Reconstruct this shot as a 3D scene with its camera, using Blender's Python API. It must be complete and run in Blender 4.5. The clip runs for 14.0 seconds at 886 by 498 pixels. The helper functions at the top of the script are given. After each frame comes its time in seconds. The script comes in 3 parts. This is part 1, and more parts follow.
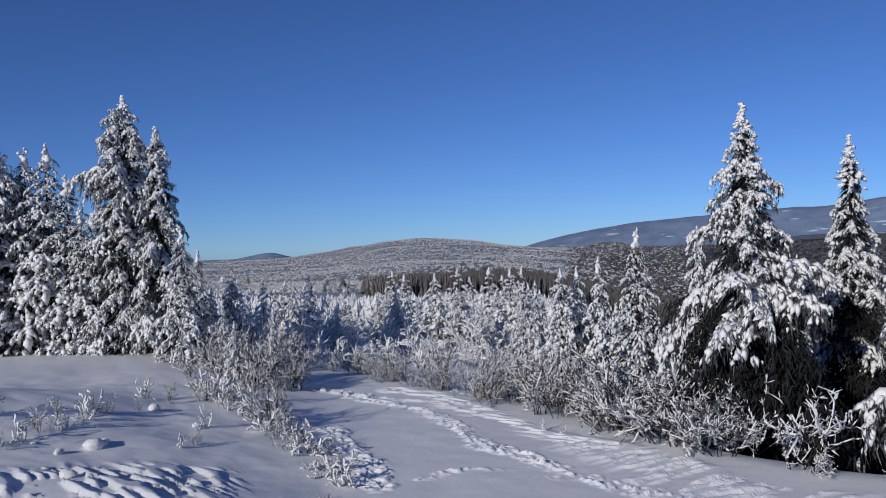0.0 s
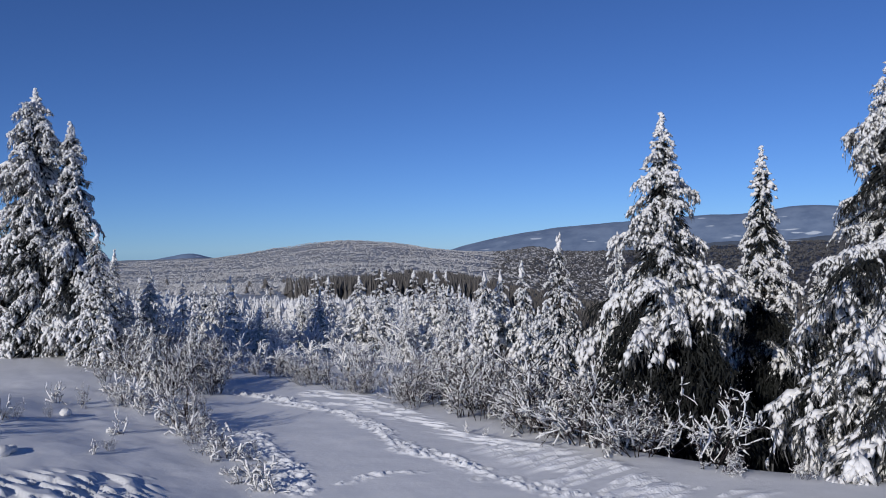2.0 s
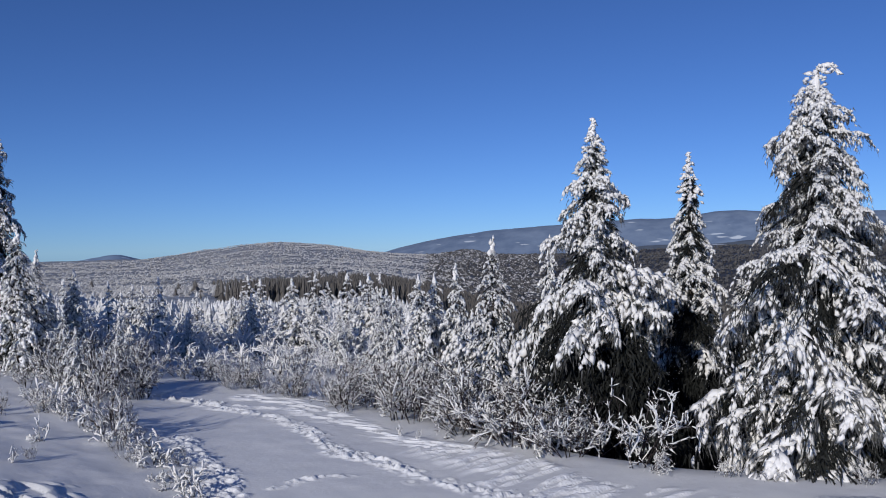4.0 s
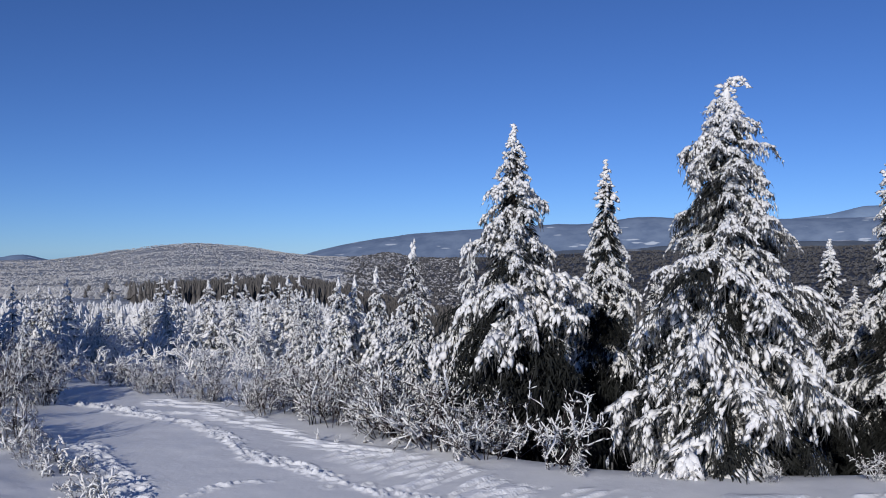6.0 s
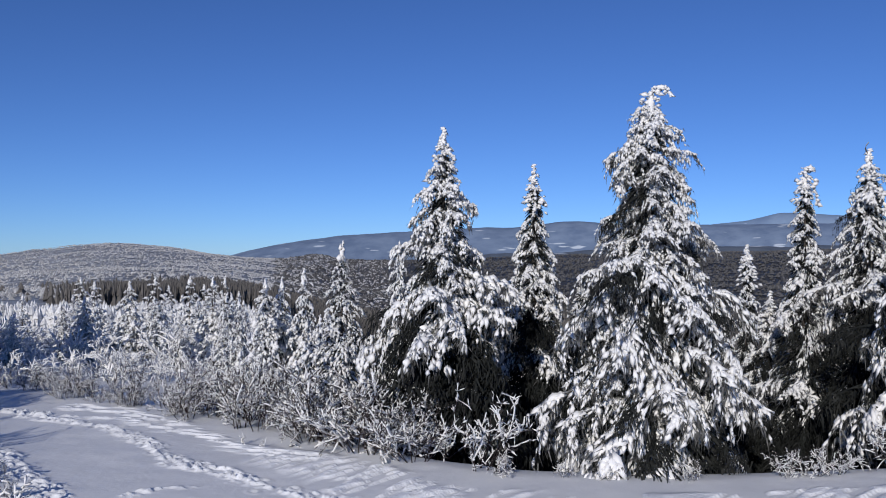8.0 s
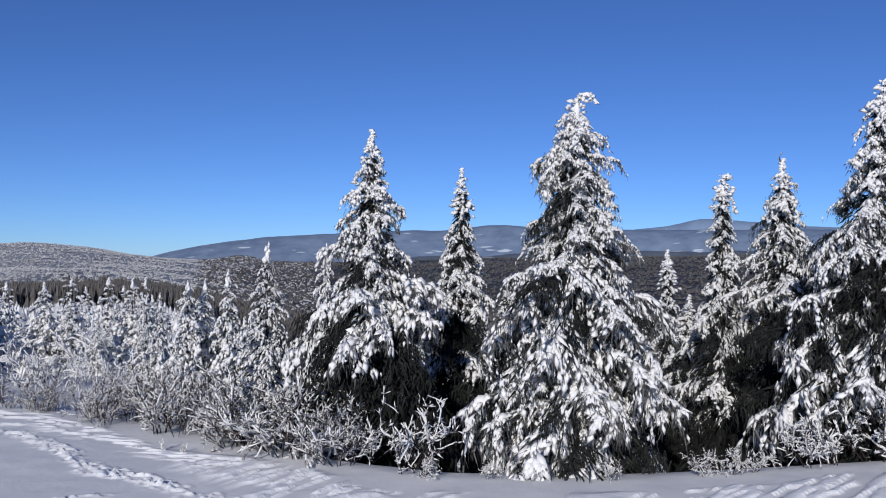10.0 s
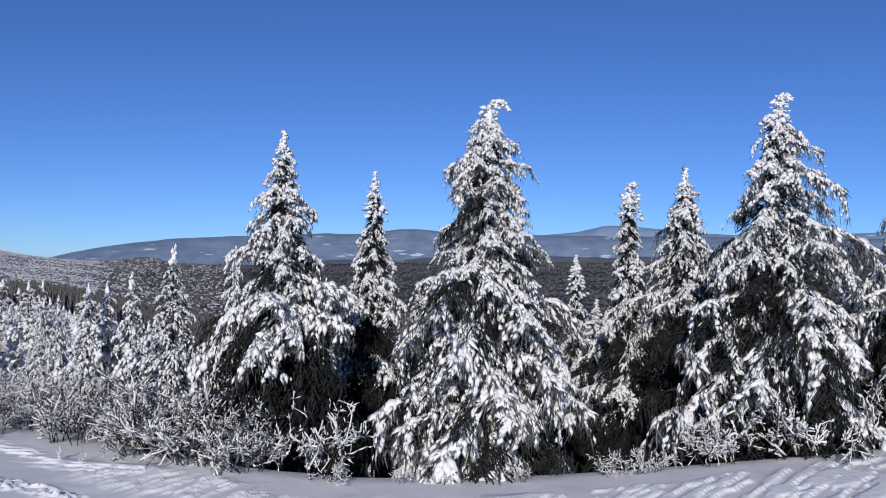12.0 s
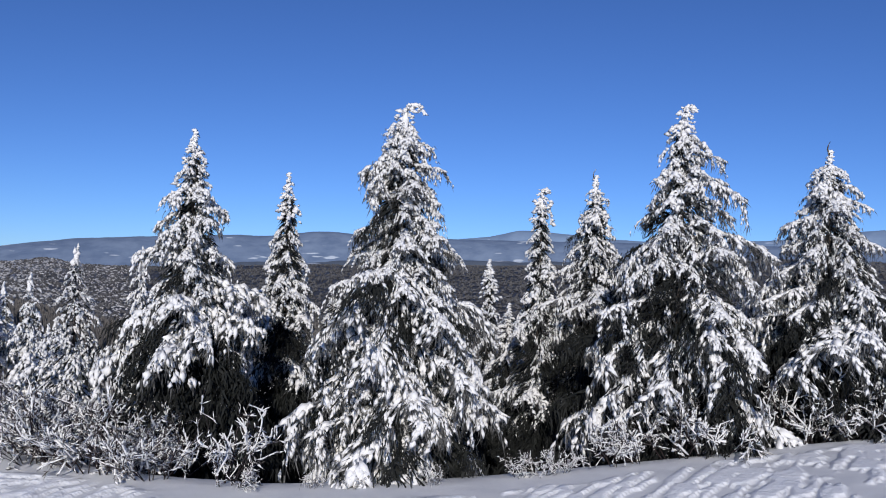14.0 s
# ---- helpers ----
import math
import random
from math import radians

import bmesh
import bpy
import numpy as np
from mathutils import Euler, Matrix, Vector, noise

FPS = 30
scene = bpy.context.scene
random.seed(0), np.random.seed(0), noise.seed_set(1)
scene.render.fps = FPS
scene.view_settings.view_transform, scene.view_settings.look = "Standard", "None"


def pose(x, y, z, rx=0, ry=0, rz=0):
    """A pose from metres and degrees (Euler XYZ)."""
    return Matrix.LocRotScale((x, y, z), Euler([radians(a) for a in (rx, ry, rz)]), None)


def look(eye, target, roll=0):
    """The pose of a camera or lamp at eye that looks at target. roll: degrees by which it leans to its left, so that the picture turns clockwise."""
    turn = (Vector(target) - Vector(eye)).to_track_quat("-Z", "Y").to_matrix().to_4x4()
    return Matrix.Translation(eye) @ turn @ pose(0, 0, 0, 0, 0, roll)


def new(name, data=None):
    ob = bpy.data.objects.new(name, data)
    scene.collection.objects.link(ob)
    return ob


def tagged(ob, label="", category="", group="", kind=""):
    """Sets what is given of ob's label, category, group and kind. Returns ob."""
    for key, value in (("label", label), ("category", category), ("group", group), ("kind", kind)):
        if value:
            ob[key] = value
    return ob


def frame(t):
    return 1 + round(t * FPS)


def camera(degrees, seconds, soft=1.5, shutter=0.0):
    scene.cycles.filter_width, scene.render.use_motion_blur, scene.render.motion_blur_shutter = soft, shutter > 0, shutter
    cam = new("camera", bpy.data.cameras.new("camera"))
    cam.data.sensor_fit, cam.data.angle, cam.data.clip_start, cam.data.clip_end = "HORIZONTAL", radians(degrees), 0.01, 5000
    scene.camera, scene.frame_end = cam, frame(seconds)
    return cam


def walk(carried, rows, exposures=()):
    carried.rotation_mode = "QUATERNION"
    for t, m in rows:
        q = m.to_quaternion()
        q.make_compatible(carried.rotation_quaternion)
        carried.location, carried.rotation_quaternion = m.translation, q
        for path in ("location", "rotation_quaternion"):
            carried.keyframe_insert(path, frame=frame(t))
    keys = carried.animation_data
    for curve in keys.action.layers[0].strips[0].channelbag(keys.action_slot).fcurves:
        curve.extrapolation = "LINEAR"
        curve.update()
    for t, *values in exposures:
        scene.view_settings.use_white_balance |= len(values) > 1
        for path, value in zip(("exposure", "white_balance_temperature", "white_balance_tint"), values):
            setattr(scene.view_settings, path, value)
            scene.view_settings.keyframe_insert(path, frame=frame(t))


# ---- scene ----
# Camera: a tripod pan over a snowy track, eye 4.6 m above the track. Seconds, heading, pitch and roll in degrees.
EYE = (0.0, 0.0, 4.6)
PAN = (
    (0.0, -17.416, -0.255, -1.766),
    (0.5, -16.050, -0.242, -1.549),
    (1.0, -14.704, -0.226, -1.388),
    (1.5, -13.575, -0.208, -1.277),
    (2.0, -12.346, -0.185, -1.116),
    (2.5, -11.077, -0.158, -1.015),
    (3.0, -10.016, -0.146, -0.990),
    (5.5, -4.033, 0.032, -0.404),
    (6.0, -2.541, 0.074, -0.263),
    (6.5, -1.179, 0.113, -0.140),
    (7.0, 0.000, 0.143, 0.029),
    (7.5, 1.094, 0.210, 0.132),
    (8.0, 2.256, 0.237, 0.209),
    (10.5, 8.577, 0.554, 0.763),
    (11.0, 10.108, 0.649, 0.872),
    (11.5, 11.603, 0.737, 1.020),
    (12.0, 13.061, 0.819, 1.115),
    (12.5, 14.567, 0.906, 1.246),
    (13.0, 15.755, 0.973, 1.390),
    (13.5, 17.359, 1.091, 1.505),
    (14.0, 18.837, 1.184, 1.624),
)


def aim(az, el, roll):
    a, e = radians(az), radians(el)
    target = (EYE[0] + math.sin(a) * math.cos(e), EYE[1] + math.cos(a) * math.cos(e), EYE[2] + math.sin(e))
    return look(EYE, target, roll)


cam = camera(55.28, 14.0, soft=1.0)
walk(cam, [(t, aim(az, el, roll)) for t, az, el, roll in PAN], exposures=[(0.0, -0.34), (7.0, -0.20), (14.0, -0.08)])

# World and sun: low winter sun from behind, to the left
SUN_AZ, SUN_EL = -159.0, 21.0
world = bpy.data.worlds.new("sky")
scene.world = world
world.use_nodes = True
wt = world.node_tree
sky = wt.nodes.new("ShaderNodeTexSky")
sky.sky_type = "NISHITA"
sky.sun_disc = False
sky.sun_elevation = radians(SUN_EL)
sky.sun_rotation = radians(SUN_AZ)
sky.altitude = 4000.0
sky.air_density = 1.0
sky.dust_density = 0.5
sky.ozone_density = 2.0
tint = wt.nodes.new("ShaderNodeMix")
tint.data_type, tint.blend_type = "RGBA", "MULTIPLY"
tint.inputs["Factor"].default_value = 1.0
tint.inputs["B"].default_value = (0.39, 0.60, 1.0, 1)
wt.links.new(sky.outputs[0], tint.inputs["A"])
wt.links.new(tint.outputs["Result"], wt.nodes["Background"].inputs[0])
wt.nodes["Background"].inputs[1].default_value = 0.106

sun = new("sun", bpy.data.lights.new("sun", "SUN"))
sun.data.energy = 3.75
sun.data.angle = radians(0.53)
sun.data.color = (1.0, 0.955, 0.91)
sa, se = radians(SUN_AZ), radians(SUN_EL)
sun.matrix_world = look((0, 0, 60), (-math.sin(sa) * math.cos(se), -math.cos(sa) * math.cos(se), 60 - math.sin(se)))


# ---- materials ----
def nodes_of(name):
    m = bpy.data.materials.new(name)
    m.use_nodes = True
    return m, m.node_tree, m.node_tree.nodes["Principled BSDF"]


def add(nt, kind, **values):
    n = nt.nodes.new(kind)
    for key, v in values.items():
        n.inputs[key].default_value = v
    return n


def noise_at(nt, scale, detail=4.0, rough=0.55, coords="Object"):
    tc = nt.nodes.new("ShaderNodeTexCoord")
    n = add(nt, "ShaderNodeTexNoise", Scale=scale, Detail=detail, Roughness=rough)
    nt.links.new(tc.outputs[coords], n.inputs["Vector"])
    return n.outputs["Fac"]


def ramp(nt, fac, stops):
    r = nt.nodes.new("ShaderNodeValToRGB")
    while len(r.color_ramp.elements) < len(stops):
        r.color_ramp.elements.new(0.5)
    for e, (p, c) in zip(r.color_ramp.elements, stops):
        e.position, e.color = p, (*c, 1)
    nt.links.new(fac, r.inputs[0])
    return r.outputs[0]


def mixed(nt, fac, a, b):
    m = nt.nodes.new("ShaderNodeMix")
    m.data_type = "RGBA"
    for socket, v in ((m.inputs["Factor"], fac), (m.inputs["A"], a), (m.inputs["B"], b)):
        if hasattr(v, "is_linked"):
            nt.links.new(v, socket)
        else:
            socket.default_value = v
    return m.outputs["Result"]


def bump(nt, bsdf, height, strength, distance):
    b = add(nt, "ShaderNodeBump", Strength=strength, Distance=distance)
    nt.links.new(height, b.inputs["Height"])
    nt.links.new(b.outputs[0], bsdf.inputs["Normal"])


def upward(nt, low, high):
    """0 to 1 as the surface turns from level low to level high of the normal's z."""
    g = nt.nodes.new("ShaderNodeNewGeometry")
    s = nt.nodes.new("ShaderNodeSeparateXYZ")
    nt.links.new(g.outputs["Normal"], s.inputs[0])
    r = add(nt, "ShaderNodeMapRange", **{"From Min": low, "From Max": high})
    nt.links.new(s.outputs["Z"], r.inputs["Value"])
    return r.outputs[0]


def snow_material(name, scale, strength, distance):
    m, nt, b = nodes_of(name)
    col = ramp(nt, noise_at(nt, scale * 0.2, 5), [(0.3, (0.76, 0.755, 0.745)), (0.7, (0.86, 0.855, 0.845))])
    nt.links.new(col, b.inputs["Base Color"])
    b.inputs["Roughness"].default_value = 0.55
    b.inputs["Specular IOR Level"].default_value = 0.25
    bump(nt, b, noise_at(nt, scale, 6, 0.65), strength, distance)
    return m


SNOW = snow_material("clinging_snow", 12.0, 0.7, 0.03)


def frosted(name, dark, light, frost_low, frost_high, frost=(0.86, 0.855, 0.85), scale=6.0):
    m, nt, b = nodes_of(name)
    base = ramp(nt, noise_at(nt, scale, 4), [(0.3, dark), (0.7, light)])
    up = upward(nt, frost_low, frost_high)
    patch = ramp(nt, noise_at(nt, scale * 2.3, 3), [(0.35, (0.25, 0.25, 0.25)), (0.6, (1, 1, 1))])
    mul = nt.nodes.new("ShaderNodeMath")
    mul.operation = "MULTIPLY"
    nt.links.new(up, mul.inputs[0])
    nt.links.new(patch, mul.inputs[1])
    nt.links.new(mixed(nt, mul.outputs[0], base, (*frost, 1)), b.inputs["Base Color"])
    b.inputs["Roughness"].default_value = 0.75
    b.inputs["Specular IOR Level"].default_value = 0.2
    return m


# Darker than real needles: shade low in the crowns is put into this colour.
SHADED_NEEDLES = frosted("shaded_spruce_needles", (0.009, 0.011, 0.010), (0.020, 0.021, 0.020), 0.85, 2.2)
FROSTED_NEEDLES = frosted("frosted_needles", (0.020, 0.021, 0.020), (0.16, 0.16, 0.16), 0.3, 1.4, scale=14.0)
BARK = frosted("spruce_bark", (0.05, 0.04, 0.033), (0.12, 0.10, 0.085), 0.3, 0.9)
TWIG = frosted("rimed_twig", (0.020, 0.015, 0.016), (0.050, 0.036, 0.035), 0.5, 1.4, scale=9.0)
FAR_WOOD = frosted("far_rimed_wood", (0.24, 0.235, 0.225), (0.40, 0.395, 0.385), -0.2, 0.9, (0.54, 0.535, 0.53), 0.02)
SLOPE_WOOD = frosted("rimed_young_wood", (0.22, 0.22, 0.215), (0.45, 0.45, 0.45), -0.4, 0.4, (0.82, 0.82, 0.815), 1.5)
BROWN_WOOD = frosted("far_brown_wood", (0.035, 0.033, 0.032), (0.08, 0.077, 0.074), 0.4, 1.6, (0.30, 0.30, 0.31), 0.15)
DARK_WOOD = frosted("far_dark_wood", (0.075, 0.070, 0.066), (0.14, 0.13, 0.12), 0.5, 1.8, (0.5, 0.52, 0.55), 0.25)


# Woods and snowy clearings of a far ridge, with distance haze painted into the colours.
def hazed_material(name, low, high, snow):
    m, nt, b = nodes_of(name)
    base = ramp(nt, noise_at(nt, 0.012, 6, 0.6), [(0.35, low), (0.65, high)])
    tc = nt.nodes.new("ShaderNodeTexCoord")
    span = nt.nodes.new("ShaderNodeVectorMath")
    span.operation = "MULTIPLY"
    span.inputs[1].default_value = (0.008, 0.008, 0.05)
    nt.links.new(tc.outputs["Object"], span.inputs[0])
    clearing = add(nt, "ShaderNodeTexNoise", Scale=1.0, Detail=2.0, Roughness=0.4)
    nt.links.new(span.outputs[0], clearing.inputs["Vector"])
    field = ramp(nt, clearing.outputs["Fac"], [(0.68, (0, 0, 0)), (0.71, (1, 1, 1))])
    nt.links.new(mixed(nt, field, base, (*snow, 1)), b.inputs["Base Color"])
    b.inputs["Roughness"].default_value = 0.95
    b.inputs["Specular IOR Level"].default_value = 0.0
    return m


# Paler and bluer ridge by ridge: the haze of distance sits in these base colours.
RIDGE_NEAR = hazed_material("hazed_wooded_ridge", (0.145, 0.20, 0.30), (0.215, 0.28, 0.385), (0.52, 0.58, 0.65))
RIDGE_LOW = hazed_material("hazed_low_ridge", (0.105, 0.13, 0.17), (0.165, 0.195, 0.235), (0.50, 0.55, 0.62))
RIDGE_FAR = hazed_material("hazed_far_ridge", (0.17, 0.24, 0.36), (0.22, 0.30, 0.42), (0.42, 0.5, 0.62))


def ground_material():
    m, nt, b = nodes_of("snow_and_forest_floor")
    snow = ramp(nt, noise_at(nt, 1.3, 6), [(0.3, (0.72, 0.73, 0.74)), (0.7, (0.79, 0.795, 0.80))])
    wood = ramp(nt, noise_at(nt, 0.09, 8, 0.75), [(0.35, (0.10, 0.10, 0.10)), (0.5, (0.30, 0.31, 0.32)), (0.68, (0.62, 0.64, 0.66))])
    at = nt.nodes.new("ShaderNodeAttribute")
    at.attribute_name = "woods"
    brown = ramp(nt, noise_at(nt, 0.06, 8, 0.75), [(0.35, (0.032, 0.031, 0.030)), (0.58, (0.065, 0.063, 0.062)), (0.8, (0.2, 0.2, 0.2))])
    dark = nt.nodes.new("ShaderNodeAttribute")
    dark.attribute_name = "conifers"
    b.inputs["Roughness"].default_value = 0.6
    b.inputs["Specular IOR Level"].default_value = 0.25
    churn = nt.nodes.new("ShaderNodeAttribute")
    churn.attribute_name = "churned"
    broken = ramp(nt, noise_at(nt, 6.0, 3), [(0.3, (0.86, 0.88, 0.90)), (0.7, (0.93, 0.93, 0.94))])
    crust = mixed(nt, at.outputs["Fac"], snow, mixed(nt, dark.outputs["Fac"], wood, brown))
    nt.links.new(mixed(nt, churn.outputs["Fac"], crust, broken), b.inputs["Base Color"])
    fine = noise_at(nt, 7.0, 8, 0.6)
    clods = nt.nodes.new("ShaderNodeMath")
    clods.operation = "MULTIPLY_ADD"
    nt.links.new(noise_at(nt, 9.0, 3, 0.6), clods.inputs[0])
    reach = nt.nodes.new("ShaderNodeMath")
    reach.operation = "MULTIPLY"
    reach.inputs[1].default_value = 5.0
    nt.links.new(churn.outputs["Fac"], reach.inputs[0])
    nt.links.new(reach.outputs[0], clods.inputs[1])
    nt.links.new(fine, clods.inputs[2])
    bump(nt, b, clods.outputs[0], 0.28, 0.03)
    return m


GROUND = ground_material()


# ---- mesh helpers ----
def mesh_of(name, verts, faces, material, smooth=True):
    """faces: an array (n, 3) or (n, 4), or a list of them."""
    me = bpy.data.meshes.new(name)
    verts = np.asarray(verts, dtype=np.float32)
    sets = [f for f in (faces if isinstance(faces, list) else [faces]) if len(f)]
    sizes = np.concatenate([np.full(len(f), f.shape[1]) for f in sets])
    loops = np.concatenate([f.ravel() for f in sets])
    me.vertices.add(len(verts))
    me.vertices.foreach_set("co", verts.ravel())
    me.loops.add(len(loops))
    me.loops.foreach_set("vertex_index", loops.astype(np.int32))
    me.polygons.add(len(sizes))
    me.polygons.foreach_set("loop_start", (np.cumsum(sizes) - sizes).astype(np.int32))
    me.polygons.foreach_set("use_smooth", np.full(len(sizes), smooth))
    me.materials.append(material)
    me.update(calc_edges=True)
    return me


def part(name, me, parent, label="", m=None):
    ob = new(name, me)
    ob.parent = parent
    if m is not None:
        ob.matrix_basis = m
    if label:
        tagged(ob, label)
    return ob


class Soup:
    """Gathers many small pieces into one mesh."""

    def __init__(self):
        self.v, self.q, self.t, self.n = [], [], [], 0

    def add(self, v, q=None, t=None):
        self.v.append(v)
        if q is not None and len(q):
            self.q.append(q + self.n)
        if t is not None and len(t):
            self.t.append(t + self.n)
        self.n += len(v)

    def arrays(self):
        q = np.concatenate(self.q) if self.q else np.zeros((0, 4), int)
        t = np.concatenate(self.t) if self.t else np.zeros((0, 3), int)
        return np.concatenate(self.v), q, t

    def mesh(self, name, material, smooth=True):
        v, q, t = self.arrays()
        return mesh_of(name, v, [q, t], material, smooth)


def tube(path, radii, sides, rng, rough=0.0, flat=1.0):
    """A closed lumpy tube along path."""
    path = np.asarray(path, float)
    n = len(path)
    tan = np.gradient(path, axis=0)
    tan /= np.linalg.norm(tan, axis=1)[:, None] + 1e-9
    up = np.where(np.abs(tan[:, 2:3]) > 0.9, [[1.0, 0, 0]], [[0, 0, 1.0]])
    side = np.cross(tan, up)
    side /= np.linalg.norm(side, axis=1)[:, None] + 1e-9
    up = np.cross(side, tan)
    a = np.arange(sides) * 2 * np.pi / sides
    r = np.asarray(radii)[:, None] * (1 + rough * rng.uniform(-1, 1, (n, sides)))
    v = path[:, None] + r[..., None] * (np.cos(a)[None, :, None] * side[:, None] + flat * np.sin(a)[None, :, None] * up[:, None])
    v = np.concatenate([v.reshape(-1, 3), path[:1] - tan[:1] * radii[0] * 0.4, path[-1:] + tan[-1:] * radii[-1] * 0.7])
    i = np.arange(n - 1)[:, None] * sides
    j = np.arange(sides)[None]
    k = (j + 1) % sides
    q = np.stack([i + j, i + k, i + sides + k, i + sides + j], -1).reshape(-1, 4)
    j, k = j[0], k[0]
    e = (n - 1) * sides
    t = np.concatenate([np.stack([k, j, np.full(sides, n * sides)], -1), np.stack([e + j, e + k, np.full(sides, n * sides + 1)], -1)])
    return v, q, t


OCTA = np.array([[1, 0, 0], [-1, 0, 0], [0, 1, 0], [0, -1, 0], [0, 0, 1], [0, 0, -1]], float)
OCTA_T = np.array([[0, 2, 4], [2, 1, 4], [1, 3, 4], [3, 0, 4], [2, 0, 5], [1, 2, 5], [3, 1, 5], [0, 3, 5]])


def lumps(centres, ways, sizes, rng, long=1.5, flat=0.85):
    """Uneven small clods of snow, drawn out along their ways."""
    c, w, r = np.asarray(centres, float), np.asarray(ways, float), np.asarray(sizes, float)
    n = len(c)
    w = w / (np.linalg.norm(w, axis=1)[:, None] + 1e-9)
    side = np.cross([0.03, 0.02, 1.0], w)
    side /= np.linalg.norm(side, axis=1)[:, None] + 1e-9
    up = np.cross(w, side)
    axes = np.stack([w * long, side, up * flat], 1)
    k = OCTA[None] * rng.uniform(0.65, 1.35, (n, 6, 1)) + rng.normal(0, 0.14, (n, 6, 3))
    v = c[:, None] + np.einsum("nij,njk->nik", k, axes) * r[:, None, None]
    t = (np.arange(n)[:, None, None] * 6 + OCTA_T[None]).reshape(-1, 3)
    return v.reshape(-1, 3), None, t


def moved(v, m):
    a = np.array(m)
    return v @ a[:3, :3].T + a[:3, 3]


# ---- terrain ----
def lattice(x, y, seed):
    """Smooth value noise, about -1 to 1."""
    xi, yi = np.floor(x).astype(np.int64), np.floor(y).astype(np.int64)
    fx, fy = x - xi, y - yi
    fx, fy = fx * fx * (3 - 2 * fx), fy * fy * (3 - 2 * fy)

    def h(a, b):
        n = (a * 374761393 + b * 668265263 + seed * 974711) & 0xFFFFFFFF
        n = ((n ^ (n >> 13)) * 1274126177) & 0xFFFFFFFF
        return ((n ^ (n >> 16)) & 0xFFFF) / 32767.5 - 1

    return (h(xi, yi) * (1 - fx) + h(xi + 1, yi) * fx) * (1 - fy) + (h(xi, yi + 1) * (1 - fx) + h(xi + 1, yi + 1) * fx) * fy


def fbm(x, y, seed, octaves=4):
    return sum(lattice(x * 2**k, y * 2**k, seed + k) * 0.5**k for k in range(octaves))


def step(a, b, x):
    s = np.clip((x - a) / (b - a), 0, 1)
    return s * s * (3 - 2 * s)


def edge_radius(az):
    """How far the brink of the track lies from the eye."""
    d = az - 10.0
    return 17.3 + np.where(d < 0, 0.0109, 0.00425) * d * d


def bank_side(x, y):
    """Metres to the bank's side of the track's left border."""
    return -(x * math.cos(radians(26)) + y * math.sin(radians(26)))


def terrain(x, y):
    r = np.hypot(x, y) + 1e-6
    az = np.degrees(np.arctan2(x, y))
    azc = np.clip(az, -70, 70)
    edge = edge_radius(np.clip(az, -35, 50))
    d = np.clip((azc - 10.0) / 36.6, 0, 1.3)
    z = 0.75 * d * d * step(6, 20, r)
    # bank on the left
    side = bank_side(x, y)
    b = np.clip(side, 0, None)
    bank = 0.035 * b + 0.28 * step(-1.2, 3.2, side) + 0.28 * step(0.5, 6.5, side)
    z = z + np.clip(bank, 0, 4.0) * step(54, 27, r)
    # drifted mound at the bank's far end
    z = z + 0.75 * np.exp(-((x + 16.5) ** 2 + (y - 15.2) ** 2) / (2 * 2.0**2))
    # knoll under the tripod
    z = np.maximum(z, 2.95 - 0.42 * np.clip(r - 1.5, 0, None))
    # brink and falling slope
    o = np.clip(r - edge - np.clip(b * 1.2, 0, 13), 0, None)
    steep = 0.065 + 0.255 * step(-13, 3, azc)
    fall = steep * (np.sqrt(o * o + 2.0) - 1.414)
    fall = np.where(fall > 12, 12 + (fall - 12) * 0.45, fall)
    floor = 62.0
    z = z - floor * (1 - np.exp(-fall / floor))
    # broad wooded hill and the plateau beyond it
    lift = -0.57 + 1.0 * np.exp(-(((az + 18.7) / np.where(az < -18.7, 5.5, 6.0)) ** 2)) + 0.34 * np.exp(-(((az + 6.3) / 1.3) ** 2)) + 0.03 * fbm(az * 0.22, az * 0 + 3, 5)
    lift = lift + 0.35 * step(2, 12, az) + 0.18 * step(12, 22, az) + 0.55 * step(22, 31, az) + 0.35 * step(31, 39, az)
    crest = EYE[2] + 1700 * np.tan(np.radians(lift))
    f = step(520, 1700, r)
    z = z * (1 - f) + crest * f - step(1750, 4200, r) * 70
    z = z + fbm(x / 160, y / 160, 11) * 5 * step(300, 900, r) * step(2200, 1500, r)
    soft = 0.4 + 0.6 * step(-1, 3, side)
    z = z + fbm(x / 3.0, y / 3.0, 21) * 0.09 * soft * step(6, 14, r) + fbm(x / 0.7, y / 0.7, 31, 3) * 0.014 * soft
    return z


def height(x, y):
    return float(terrain(np.array([float(x)]), np.array([float(y)]))[0])


def spot(az, r):
    return r * math.sin(radians(az)), r * math.cos(radians(az))


def along(points, gap):
    """Places at even gaps along a broken line, with the direction there."""
    p = np.array(points, float)
    seg = np.linalg.norm(np.diff(p, axis=0), axis=1)
    s = np.concatenate([[0], np.cumsum(seg)])
    u = np.arange(0, s[-1], gap)
    c = np.stack([np.interp(u, s, p[:, 0]), np.interp(u, s, p[:, 1])], 1)
    d = np.gradient(c, axis=0)
    return c, d / (np.linalg.norm(d, axis=1)[:, None] + 1e-9)


